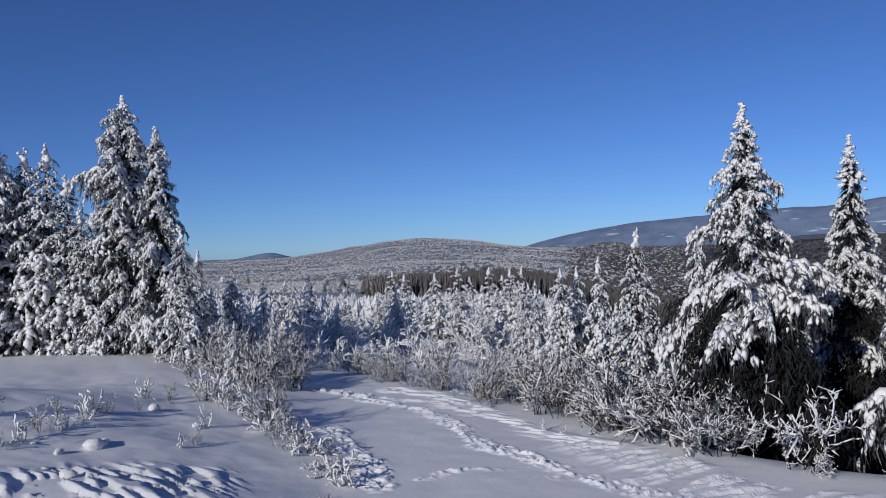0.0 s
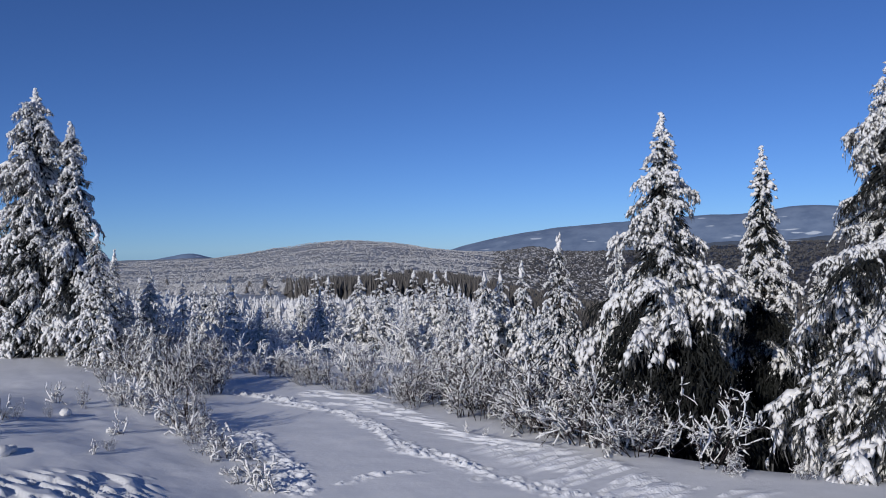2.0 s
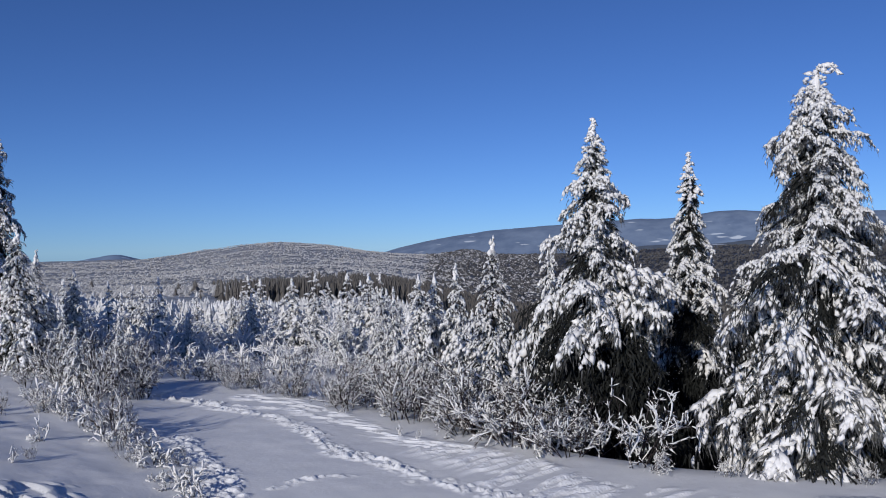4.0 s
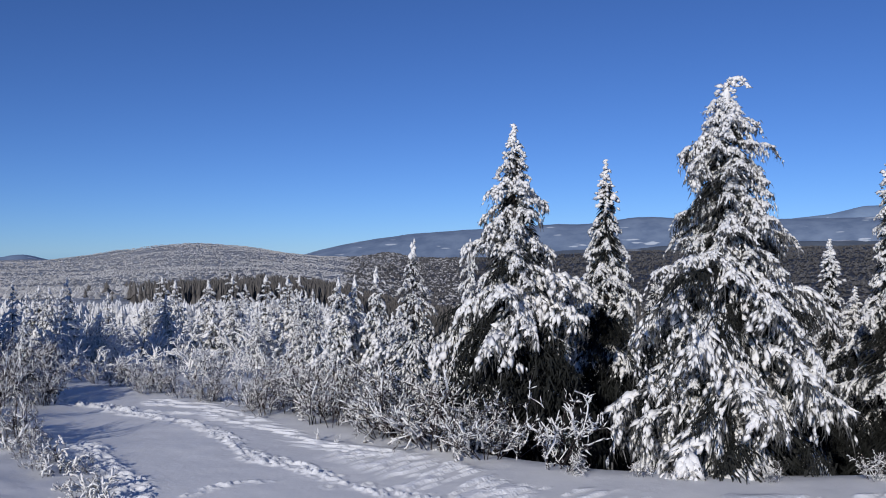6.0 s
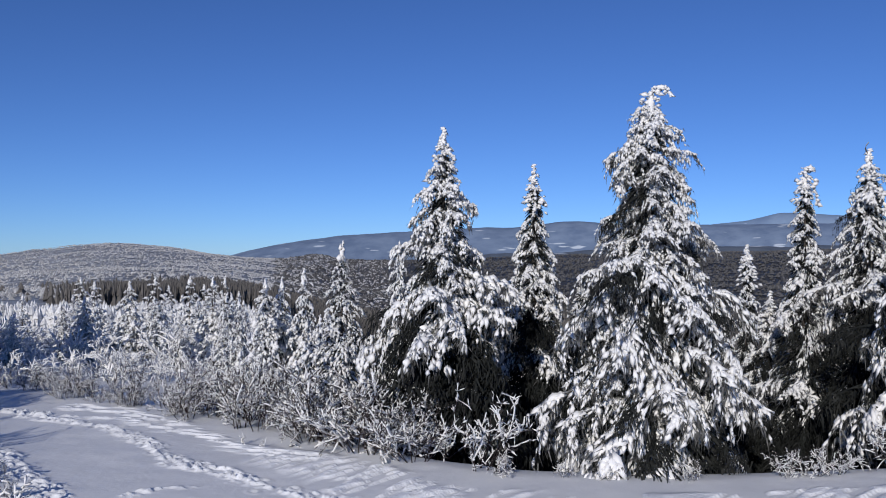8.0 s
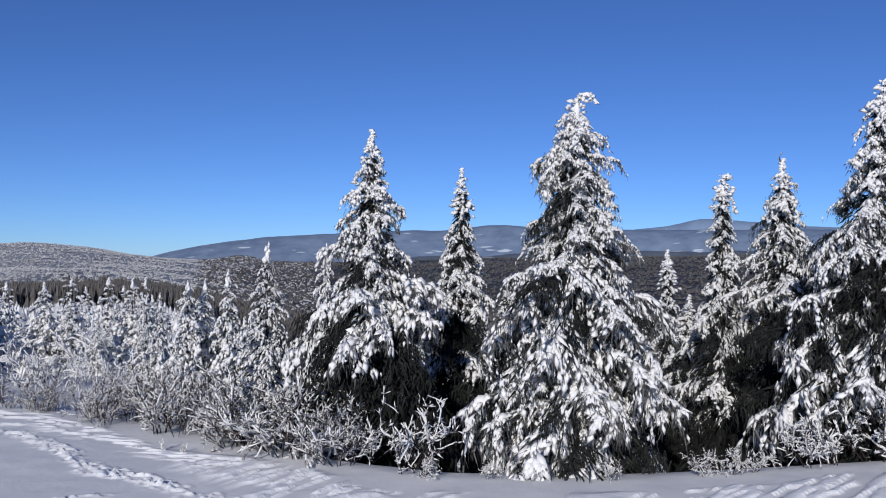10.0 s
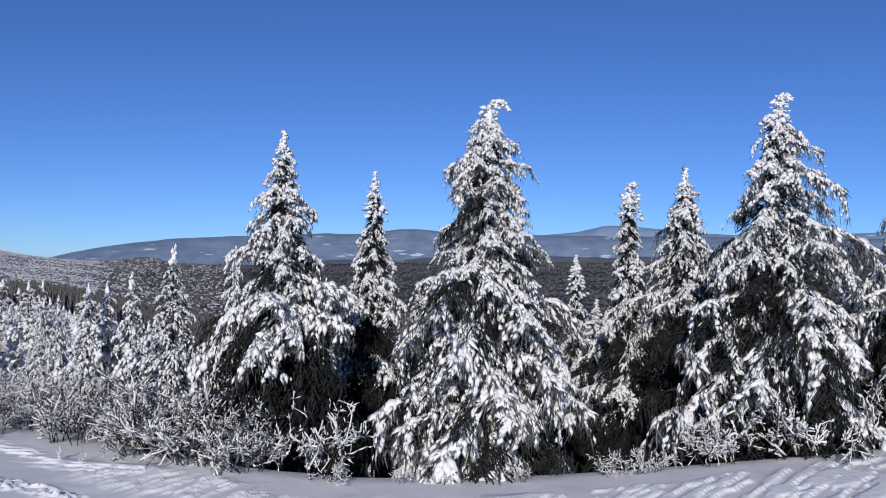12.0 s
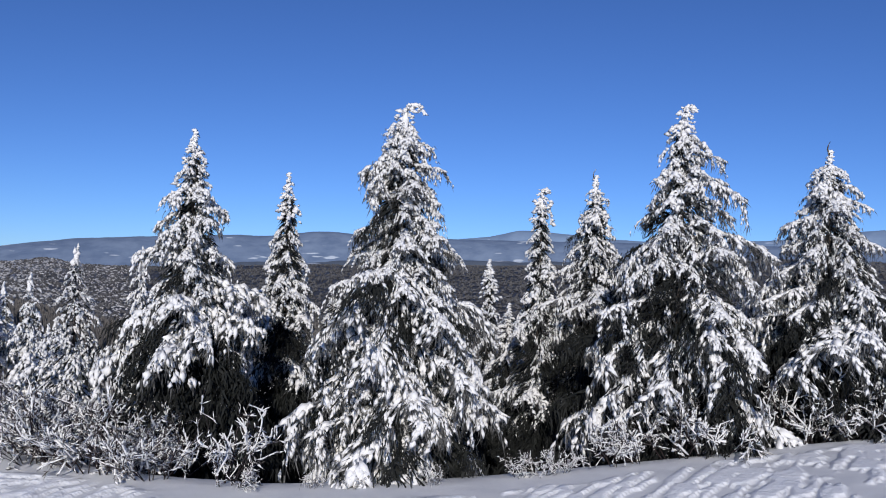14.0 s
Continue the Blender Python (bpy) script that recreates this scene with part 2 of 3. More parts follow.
FOOTPATH = [(-12.4, 25.1), (-10.2, 23.9), (-7.9, 22.5), (-6.3, 20.5), (-5.2, 18.8), (-3.9, 17.8), (-2.5, 16.5), (-1.1, 15.7), (1.5, 14.6)]
RIBBED = [(-9.9, 25.4), (-8.3, 24.6), (-6.2, 22.3), (-4.4, 20.5), (-2.6, 19.0), (-1.3, 18.0), (-0.6, 16.6), (0.0, 15.6)]
CUT_TRAIL = [(-12.2, 24.6), (-9.2, 23.8), (-6.8, 23.4)]
BORDER_TRAIL = [(-9.2, 19.5), (-8.2, 18.0), (-7.0, 16.6), (-6.2, 15.2)]
SIDE_TRAIL = [(-5.6, 15.8), (-5.1, 16.4), (-4.0, 16.8), (-3.2, 17.4)]


def near_line(x, y, line):
    """Distance to a broken line."""
    best = np.full(x.shape, 99.0)
    for (ax, ay), (bx, by) in zip(line, line[1:]):
        ux, uy = bx - ax, by - ay
        t = np.clip(((x - ax) * ux + (y - ay) * uy) / (ux * ux + uy * uy), 0, 1)
        best = np.minimum(best, np.hypot(x - ax - t * ux, y - ay - t * uy))
    return best


def trodden(x, y):
    """Churned clods and footprints along the trails: their relief, and where the snow is broken."""
    rng = np.random.default_rng(4)
    z, broken = np.zeros_like(x), np.zeros_like(x)
    wander = 0.16 * fbm(x / 1.3, y / 1.3, 41, 2)
    clod = np.clip(2.2 * fbm(x / 0.10, y / 0.10, 43, 2) - 0.1, 0, 1)
    for line, half, tall in ((FOOTPATH, 0.22, 0.06), (SIDE_TRAIL, 0.10, 0.06), (CUT_TRAIL, 0.12, 0.06), (BORDER_TRAIL, 0.32, 0.06)):
        on = step(half + 0.14, half - 0.1, near_line(x, y, line) + wander)
        z += on * tall * clod
        broken = np.maximum(broken, on * (0.25 + 0.75 * clod))

    def prints(line, gap, spread, depth, size):
        c, d = along(line, gap)
        for k, (p, t) in enumerate(zip(c, d)):
            q = p + np.array([-t[1], t[0]]) * spread * (1 if k % 2 else -1) + rng.normal(0, 0.07, 2)
            m = np.abs(x - q[0]) + np.abs(y - q[1]) < 0.9
            dx, dy = x[m] - q[0], y[m] - q[1]
            u, w = dx * t[0] + dy * t[1], -dx * t[1] + dy * t[0]
            e = (u / size) ** 2 + (w / (size * 0.6)) ** 2
            z[m] += depth * rng.uniform(0.6, 1.3) * (-np.exp(-e) + 0.9 * np.exp(-((np.sqrt(e) - 1.5) / 0.4) ** 2))

    prints(FOOTPATH, 0.5, 0.2, 0.035, 0.10)
    return z, broken


def drifts(x, y):
    """Wind-cut ridges on the near edge of the track and in the ribbed strip."""
    near = near_line(x, y, RIBBED)
    spread = 0.28 + 0.62 * step(21, 17, y)
    band = step(spread + 0.35, spread - 0.15, near + 0.25 * fbm(x / 1.2, y / 1.2, 45, 2))
    wob = fbm(x / 1.1, y / 1.1, 51, 3)
    across = fbm((x * 0.35 + y * 0.94) / 0.11, (x * 0.94 - y * 0.35) / 0.6, 61, 2)
    slant = fbm((x * 0.80 - y * 0.60) / 0.10, (x * 0.60 + y * 0.80) / 0.9, 63, 2)
    near_end = step(19.8, 18.2, y)
    lump = np.clip((across * (1 - near_end) + slant * near_end + 0.25 * wob + 0.06) * 5, 0, 1)
    z = band * 0.045 * lump
    broken = band * lump
    az = np.degrees(np.arctan2(x, y))
    r = np.hypot(x, y)
    lip = 0.75 - 0.45 * step(24, 36, az) + 0.3 * wob
    strip = step(-3, 3, az) * step(lip, lip + 0.4, edge_radius(az) - r)
    cut = fbm((x * 0.62 - y * 0.785) / 0.11, (x * 0.785 + y * 0.62) / 0.8, 71, 2) + 0.9 * fbm(x / 1.3, y / 1.3, 73, 3)
    ribs = np.clip((cut - 0.02) * 4, 0, 1)
    z = z + strip * 0.05 * ribs
    broken = np.maximum(broken, strip * ribs)
    left = step(1.0, 2.5, bank_side(x, y)) * step(17.4, 16.4, r + 0.6 * fbm(x / 2, y / 2, 83, 2))
    z = z + left * 0.09 * np.clip(fbm((x * 0.42 + y * 0.91) / 0.15, (x * 0.91 - y * 0.42) / 0.55, 81, 3) * 4 + 0.2 + 1.5 * fbm(x / 1.1, y / 1.1, 85, 2), 0, 1)
    return z, broken


def build_ground():
    az = np.concatenate([np.arange(-180, -50, 5.0), np.arange(-50, 50.01, 0.19), np.arange(55, 180.1, 5.0)])
    r = np.concatenate([np.linspace(0.0, 11, 22), np.arange(11.1, 14.45, 0.065), np.arange(14.5, 22, 0.052), np.arange(22, 27.5, 0.07), np.arange(27.6, 29.5, 0.12), np.geomspace(29.6, 4900, 110)])
    A, R = np.meshgrid(np.radians(az), r)
    x, y = R * np.sin(A), R * np.cos(A)
    z = terrain(x, y)
    near = (R > 9) & (R < 31) & (np.abs(A) < radians(50))
    (walked, fresh), (blown, ribbed) = trodden(x[near], y[near]), drifts(x[near], y[near])
    z[near] += walked + blown
    churned = np.zeros_like(z)
    churned[near] = np.maximum(fresh, ribbed)
    n, m = x.shape
    i = np.arange(n - 1)[:, None] * m
    j = np.arange(m - 1)[None]
    q = np.stack([i + j, i + m + j, i + m + j + 1, i + j + 1], -1).reshape(-1, 4)[:, ::-1]
    me = mesh_of("ground", np.stack([x, y, z], -1).reshape(-1, 3), q, GROUND)
    woods = me.attributes.new("woods", "FLOAT", "POINT")
    woods.data.foreach_set("value", step(45, 110, R).ravel().astype(np.float32))
    me.attributes.new("churned", "FLOAT", "POINT").data.foreach_set("value", churned.ravel().astype(np.float32))
    conifers = me.attributes.new("conifers", "FLOAT", "POINT")
    deg = np.degrees(A)
    share = np.maximum(step(-11, -1, deg + 3 * fbm(x / 300, y / 300, 17, 2)), step(900, 700, R) * step(-20, -15, deg)) * step(250, 350, R)
    conifers.data.foreach_set("value", share.ravel().astype(np.float32))
    tagged(new("ground", me), "snow-covered track and slope falling to a wooded valley", "ground", kind="structure")


build_ground()


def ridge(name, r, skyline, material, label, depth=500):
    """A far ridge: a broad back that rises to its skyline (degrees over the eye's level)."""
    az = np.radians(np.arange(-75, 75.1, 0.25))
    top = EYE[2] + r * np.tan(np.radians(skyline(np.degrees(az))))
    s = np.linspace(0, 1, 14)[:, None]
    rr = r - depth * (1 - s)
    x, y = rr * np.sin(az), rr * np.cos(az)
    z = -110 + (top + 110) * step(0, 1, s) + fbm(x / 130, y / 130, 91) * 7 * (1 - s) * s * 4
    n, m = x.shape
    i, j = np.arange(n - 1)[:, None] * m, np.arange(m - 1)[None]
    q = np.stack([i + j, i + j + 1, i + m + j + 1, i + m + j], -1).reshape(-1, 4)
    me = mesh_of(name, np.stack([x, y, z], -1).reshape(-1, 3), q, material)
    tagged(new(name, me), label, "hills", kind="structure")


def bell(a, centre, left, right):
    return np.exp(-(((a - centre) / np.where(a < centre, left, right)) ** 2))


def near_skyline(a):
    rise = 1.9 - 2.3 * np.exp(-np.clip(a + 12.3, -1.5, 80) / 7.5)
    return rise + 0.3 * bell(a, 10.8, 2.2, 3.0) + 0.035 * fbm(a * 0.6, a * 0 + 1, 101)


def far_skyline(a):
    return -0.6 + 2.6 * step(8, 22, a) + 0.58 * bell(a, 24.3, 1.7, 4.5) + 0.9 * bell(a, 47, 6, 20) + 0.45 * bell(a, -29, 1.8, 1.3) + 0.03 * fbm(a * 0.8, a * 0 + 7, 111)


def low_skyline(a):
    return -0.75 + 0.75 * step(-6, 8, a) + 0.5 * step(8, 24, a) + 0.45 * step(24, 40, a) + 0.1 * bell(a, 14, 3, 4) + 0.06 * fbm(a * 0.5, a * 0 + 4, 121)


ridge("backdrop", 2900, low_skyline, RIDGE_LOW, "low wooded hills with snowy clearings, haze painted in lightly, before a bluer ridge", 600)
ridge("backdrop", 3900, near_skyline, RIDGE_NEAR, "wooded ridge with snowy clearings, painted blue for distance haze", 700)
ridge("backdrop", 4700, far_skyline, RIDGE_FAR, "far mountain ridge painted pale blue for distance haze", 400)


# ---- snow-laden boughs ----
def make_bough(seed, pairs, wide, thick, droop, grains, long, sprays, bare=0.2, hang=0.1):
    """A bough one metre long along +x: a drooping fan of twigs packed with grains and fingers of snow over hanging needles. Returns two Soups."""
    rng = np.random.default_rng(seed)
    needle, snow = Soup(), Soup()
    sway = rng.uniform(-0.12, 0.12)

    def spine(s):
        return np.stack([s * (1 - 0.15 * droop * s), sway * np.sin(s * 2.6), 0.15 * s - droop * s**1.9], -1)

    # the stem's own crust in short stretches, then side twigs to both hands: start, turn and length
    crust = pairs + 1
    twigs = [(bare + (0.97 - bare) * (k + rng.uniform(0.2, 0.8)) / crust, 0.0, rng.uniform(0.5, 1.0) / crust) for k in range(crust)]
    for k in range(pairs):
        for side in (-1, 1):
            s = bare + (0.92 - bare) * (k + rng.uniform(0.0, 1.0)) / pairs
            if rng.random() < 0.88:
                twigs.append((s, side * rng.uniform(0.5, 1.15), wide * (0.4 + 0.8 * math.sin(math.pi * (0.15 + 0.72 * s))) * rng.uniform(0.55, 1.2)))
    edge, ways = [], []
    for s, turn, length in twigs:
        m = grains if turn else max(3, grains * 2 // 3)
        u = np.sort(rng.uniform(0, 1, m))
        run = u * length
        fall = (0.75 + droop) * 1.7 * run**0.7 / length**0.7
        if turn == 0.0:
            path, tan = spine(s + run), np.stack([np.ones(m), np.zeros(m), 0.15 - 1.9 * droop * (s + run) ** 0.9], -1)
        else:
            path = spine(np.array([s])) + np.stack([np.cos(turn) * run, np.sin(turn) * run, 0.1 * run - (0.75 + droop) * run**1.7 / length**0.7], -1)
            tan = np.stack([np.full(m, np.cos(turn)), np.full(m, np.sin(turn)), 0.1 - fall], -1)
        tan /= np.linalg.norm(tan, axis=1)[:, None]
        out = np.cross(tan, [0, 0, 1.0])
        aside = rng.normal(0, 0.75, (m, 1))
        hangs = np.clip(np.abs(aside) - 0.2, 0, 1.2)
        way = tan + out * aside * 0.6 + rng.normal(0, 0.18, (m, 3)) - np.array([0, 0, 1.1]) * hangs
        at = path + out * aside * thick * 1.25 - np.array([0, 0, 0.55 * thick]) * hangs + rng.normal(0, 0.2 * thick, (m, 3))
        size = thick * np.where(rng.random(m) < 0.5, rng.uniform(0.4, 0.65, m), rng.uniform(0.75, 1.15, m)) * (1.08 - 0.35 * u) * (1.0 - 0.3 * hangs[:, 0])
        snow.add(*lumps(at, way, size, rng, long, 0.75))
        edge.append(at)
        ways.append(way)
    edge, ways = np.concatenate(edge), np.concatenate(ways)
    # needles: the stem and the hanging sprays
    t = np.linspace(0, 1, 5)
    needle.add(*tube(spine(t), 0.026 * (1.1 - t), 4, rng, 0.2))
    at, d = np.repeat(edge, sprays, 0), np.repeat(ways, sprays, 0)
    k = len(at)
    at = at + rng.normal(0, thick * 0.5, (k, 3)) - np.array([0, 0, 0.3 * thick])
    d = d * rng.uniform(0.2, 0.9, (k, 1)) + rng.normal(0, 0.3, (k, 3)) - np.array([0, 0, 0.6])
    broad = np.cross(d, rng.normal(0, 1, (k, 3)))
    broad *= 0.2 * thick / (np.linalg.norm(broad, axis=1)[:, None] + 1e-6)
    tip = at + d * rng.uniform(0.5, 1.2, (k, 1)) * hang
    needle.add(np.concatenate([at - broad, at + broad, tip]), t=np.stack([np.arange(k), np.arange(k) + k, np.arange(k) + 2 * k], -1))
    return needle, snow


LONG = [make_bough(10 + k, 6, 0.28 + 0.05 * (k % 3), 0.036, 0.14 + 0.09 * (k % 4), 16, 2.3, 2, 0.16, 0.09) for k in range(8)]
PADDED = [make_bough(30 + k, 5, 0.29 + 0.05 * (k % 3), 0.056, 0.16 + 0.09 * (k % 4), 14, 1.9, 2, 0.18, 0.09) for k in range(8)]
SHORT = [make_bough(50 + k, 3, 0.30 + 0.05 * (k % 3), 0.095, 0.25 + 0.13 * (k % 3), 9, 1.6, 1, 0.05, 0.1) for k in range(6)]
LONG_MESH, PADDED_MESH, SHORT_MESH = [[(n.mesh("bough", SHADED_NEEDLES, False), n.mesh("bough", FROSTED_NEEDLES, False), s.mesh("snow_load", SNOW)) for n, s in kit] for kit in (LONG, PADDED, SHORT)]
FINE = [make_bough(110 + k, 3, 0.34, 0.07, 0.25 + 0.1 * (k % 3), 8, 1.7, 1, 0.05) for k in range(4)]
COARSE = [make_bough(70 + k, 2, 0.36, 0.11, 0.3 + 0.1 * (k % 3), 8, 1.6, 1, 0.05) for k in range(4)]
COARSER = [make_bough(90 + k, 1, 0.36, 0.16, 0.3 + 0.1 * (k % 3), 7, 1.6, 1, 0.05) for k in range(4)]


def profile(h, full, taper, shoulder=0.34):
    """Crown radius at the height share h: a cone that fills out to its full width at the shoulder."""
    return full * min(1.0, ((1 - h) / (1 - shoulder)) ** taper) * (0.8 + 0.2 * min(1, h * 6 + 0.2))


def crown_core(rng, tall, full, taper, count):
    """Ragged needle mass round the trunk, in the needle colour darkened for shade."""
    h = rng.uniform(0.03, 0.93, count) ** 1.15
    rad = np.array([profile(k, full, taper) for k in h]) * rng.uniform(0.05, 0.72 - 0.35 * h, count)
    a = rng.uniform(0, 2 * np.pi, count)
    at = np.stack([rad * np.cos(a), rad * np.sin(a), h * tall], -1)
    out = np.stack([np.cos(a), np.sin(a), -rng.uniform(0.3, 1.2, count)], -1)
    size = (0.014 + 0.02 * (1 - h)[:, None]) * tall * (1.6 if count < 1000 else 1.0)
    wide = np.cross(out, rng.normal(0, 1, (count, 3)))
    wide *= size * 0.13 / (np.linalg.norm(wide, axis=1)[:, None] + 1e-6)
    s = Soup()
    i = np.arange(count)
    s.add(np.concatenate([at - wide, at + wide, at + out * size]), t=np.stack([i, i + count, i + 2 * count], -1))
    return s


def leader(rng, tall, bend, lump, face):
    """The snow-plastered top of a spruce, with its lean or crook."""
    n = 18
    q = np.linspace(0, 1, n)
    span = 1.25
    u = np.clip((q - 0.6) / 0.4, 0, 1)
    x = bend * 0.95 * u**1.2 + rng.normal(0, 0.015, n)
    z = span * q if bend < 0.1 else span * np.minimum(q, 0.6) + bend * 0.55 * np.sin(np.pi * 0.92 * u)
    z = z + tall - z.max()
    path = np.stack([x * math.cos(face), x * math.sin(face), z], -1)
    s = Soup()
    s.add(*tube(path, 0.5 * lump * (1.0 - 0.6 * q) * rng.uniform(0.7, 1.3, n), 6, rng, 0.3))
    m = 150
    i = rng.integers(0, n, m)
    a = rng.uniform(0, 2 * np.pi, m)
    out = np.stack([np.cos(a), np.sin(a), rng.uniform(-0.9, 0.2, m)], -1)
    far = rng.uniform(0.2, 1.0, m) * (0.05 + (0.25 + 1.0 * lump) * (1 - q[i]) ** 1.2)
    s.add(*lumps(path[i] + out * far[:, None], out, rng.uniform(0.03, 0.085, m) * (1.15 - 0.5 * q[i]), rng, 1.5))
    return s


def trunk_mesh(rng, tall, thick):
    q = np.linspace(0, 1, 9)
    v, f, t = tube(np.stack([rng.normal(0, 0.015, 9) * tall * 0.1, rng.normal(0, 0.015, 9) * tall * 0.1, q * tall * 0.97 - 0.4 * (q == 0)], -1), thick * (1.05 - q), 8, rng, 0.08)
    return mesh_of("trunk", v, [f, t], BARK)


def spruce(az, r, top, full, label, taper=0.85, count=84, bend=0.0, droop=0.0, seed=1, lump=0.17, shoulder=0.34, snow_from=0.0, extra=(), twig=0.0, kit=LONG_MESH, group="snow-laden spruces"):
    """A large spruce whose tip stands top degrees over the eye's level, r metres off.
    extra: boughs of its own, as height share, degrees from the viewer's right, length and sag."""
    rng = np.random.default_rng(seed)
    x, y = spot(az, r)
    z = height(x, y)
    tall = EYE[2] + r * math.tan(radians(top)) - z
    tree = new("spruce_tree")
    tree.matrix_basis = pose(x, y, z)
    tagged(tree, label, "spruce tree", group)
    face = -radians(az)
    part("trunk", trunk_mesh(rng, tall, 0.018 * tall + 0.03), tree)
    part("crown", crown_core(rng, tall, full, taper, 4200).mesh("crown", SHADED_NEEDLES, False), tree, "inner needles, darkened to near black for the crown's shade")
    part("snowy_tip", leader(rng, tall, bend, lump, face).mesh("snowy_tip", SNOW), tree, "snow-plastered top shoot")
    if twig:
        q = np.linspace(0, 1, 5)
        v, f, t = tube(np.stack([-0.1 * np.sin(q * 3), 0 * q, tall - 0.15 + twig * q], -1), 0.022 * (1.1 - 0.5 * q), 5, rng, 0.2)
        part("bare_twig", mesh_of("bare_twig", v, [f, t], BARK), tree, "bare brown twig end")
    lumpy = rng.uniform(0, 100)

    def bough(h, turn, reach, sag, twist=0.0, laden=True):
        own = kit if reach > 0.9 else SHORT_MESH
        bare, frosty, s = own[rng.integers(len(own))]
        m = pose(0, 0, h * tall) @ Euler((twist, sag, turn)).to_matrix().to_4x4() @ Matrix.Diagonal((reach, reach * rng.uniform(0.8, 1.2), reach * rng.uniform(0.85, 1.15), 1))
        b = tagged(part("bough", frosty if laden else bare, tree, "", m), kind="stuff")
        if laden:
            tagged(part("snow_load", s, b), kind="stuff")

    count = round(count * 1.3)
    for k in range(count):
        h = 0.05 + 0.91 * ((k + rng.uniform(0, 1)) / count) ** 0.95
        turn = k * 2.39996 + rng.uniform(-0.45, 0.45)
        uneven = 1 + 0.30 * lattice(np.array([h * 9 + lumpy]), np.array([math.cos(turn) * 1.6 + math.sin(turn) * 0.8]), seed)[0]
        reach = (profile(h, full, taper, shoulder) * rng.uniform(0.6, 1.15) * uneven + 0.12) * 1.08
        sag = radians(rng.uniform(-6, 15) + 0.8 * droop + 11 * (1 - h))
        # Below snow_from most boughs stay bare and near black, partly standing in for shade.
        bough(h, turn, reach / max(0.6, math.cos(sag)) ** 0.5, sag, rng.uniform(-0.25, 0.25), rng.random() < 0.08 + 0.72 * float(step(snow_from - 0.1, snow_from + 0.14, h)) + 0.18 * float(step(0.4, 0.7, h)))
    for h, side, reach, sag in extra:
        bough(h, face + radians(side), reach, radians(sag))
    return tree


spruce(2.28, 23.0, 8.35, 2.35, "tall spruce with thick snow on tiered boughs above the track", 0.95, 96, seed=2, lump=0.17, shoulder=0.28, droop=2, snow_from=0.42, kit=PADDED_MESH)
spruce(8.40, 26.5, 5.9, 2.0, "slender pointed spruce under snow between two larger spruces", 1.05, 84, seed=3, droop=14, lump=0.13, shoulder=0.22, snow_from=0.34, kit=PADDED_MESH)
spruce(16.0, 20.4, 10.8, 2.55, "broad tall spruce with a hooked snowy tip", 0.82, 126, 0.5, seed=4, droop=6, lump=0.24, shoulder=0.22, snow_from=0.12,
       extra=((0.90, 0, 0.68, -10), (0.895, 15, 0.6, -4), (0.89, -12, 0.64, 0), (0.87, 180, 1.2, 22), (0.86, 165, 1.15, 27), (0.85, 200, 1.2, 25), (0.83, 185, 1.2, 34), (0.79, 5, 0.9, 10), (0.52, 190, 2.1, 22), (0.30, -60, 2.6, 26)))
spruce(25.44, 26.5, 5.39, 1.5, "narrow snow-covered spruce with a bent tip", 0.95, 76, 0.22, seed=5, droop=16, lump=0.15, shoulder=0.2, snow_from=0.25)
spruce(28.98, 26.2, 6.3, 2.2, "full conical spruce in half shade under snow", 0.85, 90, seed=6, droop=12, lump=0.22, shoulder=0.25, snow_from=0.6, twig=0.35)
spruce(34.52, 22.6, 10.81, 3.0, "large spruce with long drooping snowy boughs and hooked tip", 1.0, 100, 0.3, seed=7, droop=10, lump=0.16, shoulder=0.16, snow_from=0.42,
       extra=((0.92, 5, 0.85, 12), (0.88, 0, 1.15, 14), (0.80, 2, 1.75, 12), (0.81, 10, 1.2, 8), (0.80, 180, 1.15, 30), (0.66, 170, 2.0, 26), (0.66, 8, 2.5, 8), (0.64, 20, 2.3, 14), (0.45, 190, 2.9, 28), (0.42, 215, 2.9, 24), (0.45, -30, 2.7, 22), (0.33, 200, 3.3, 26), (0.30, -20, 3.1, 26)))
spruce(43.35, 24.5, 7.75, 2.9, "wide spruce with sagging snowy boughs and a bare twig tip", 0.8, 90, seed=8, droop=10, lump=0.17, shoulder=0.25, snow_from=0.46, twig=0.4, extra=((0.62, 180, 2.3, 16), (0.5, 195, 2.8, 20)))
for k, (az, r, top, wide) in enumerate(((5.4, 27.5, -2.6, 1.9), (11.6, 27.0, -1.6, 1.9), (12.9, 29.5, -3.0, 1.8), (20.2, 27.0, -2.9, 1.8), (23.4, 28.5, -2.4, 1.7), (27.0, 29.5, -1.6, 1.8),
        (31.3, 28.0, -1.0, 2.0), (38.6, 28.5, -0.6, 2.1), (40.4, 29.5, -1.6, 1.9), (47.5, 28.0, 1.0, 2.2))):
    spruce(az, r, top, wide, "shaded spruce with snow on its upper boughs, crowded between taller ones", 0.75, 32, seed=60 + k, droop=14, lump=0.16, shoulder=0.3, snow_from=0.62, group="crowded spruces")
spruce(22.05, 33.0, 0.55, 0.8, "small narrow spruce with rounded snow pads", 0.7, 46, seed=12, droop=16, lump=0.16)
spruce(-37.9, 36.5, 9.99, 1.5, "tall ragged spruce plastered with snow on the bank", 0.34, 105, seed=9, droop=6, lump=0.34, snow_from=-0.1, kit=PADDED_MESH, extra=((0.74, 180, 2.1, 14), (0.73, 200, 1.6, 10), (0.55, 185, 2.1, 40)))
spruce(-35.95, 36.0, 8.1, 1.4, "leaning spruce grown against a taller one on the bank", 0.5, 84, seed=10, droop=12, lump=0.24, snow_from=-0.1, kit=PADDED_MESH)
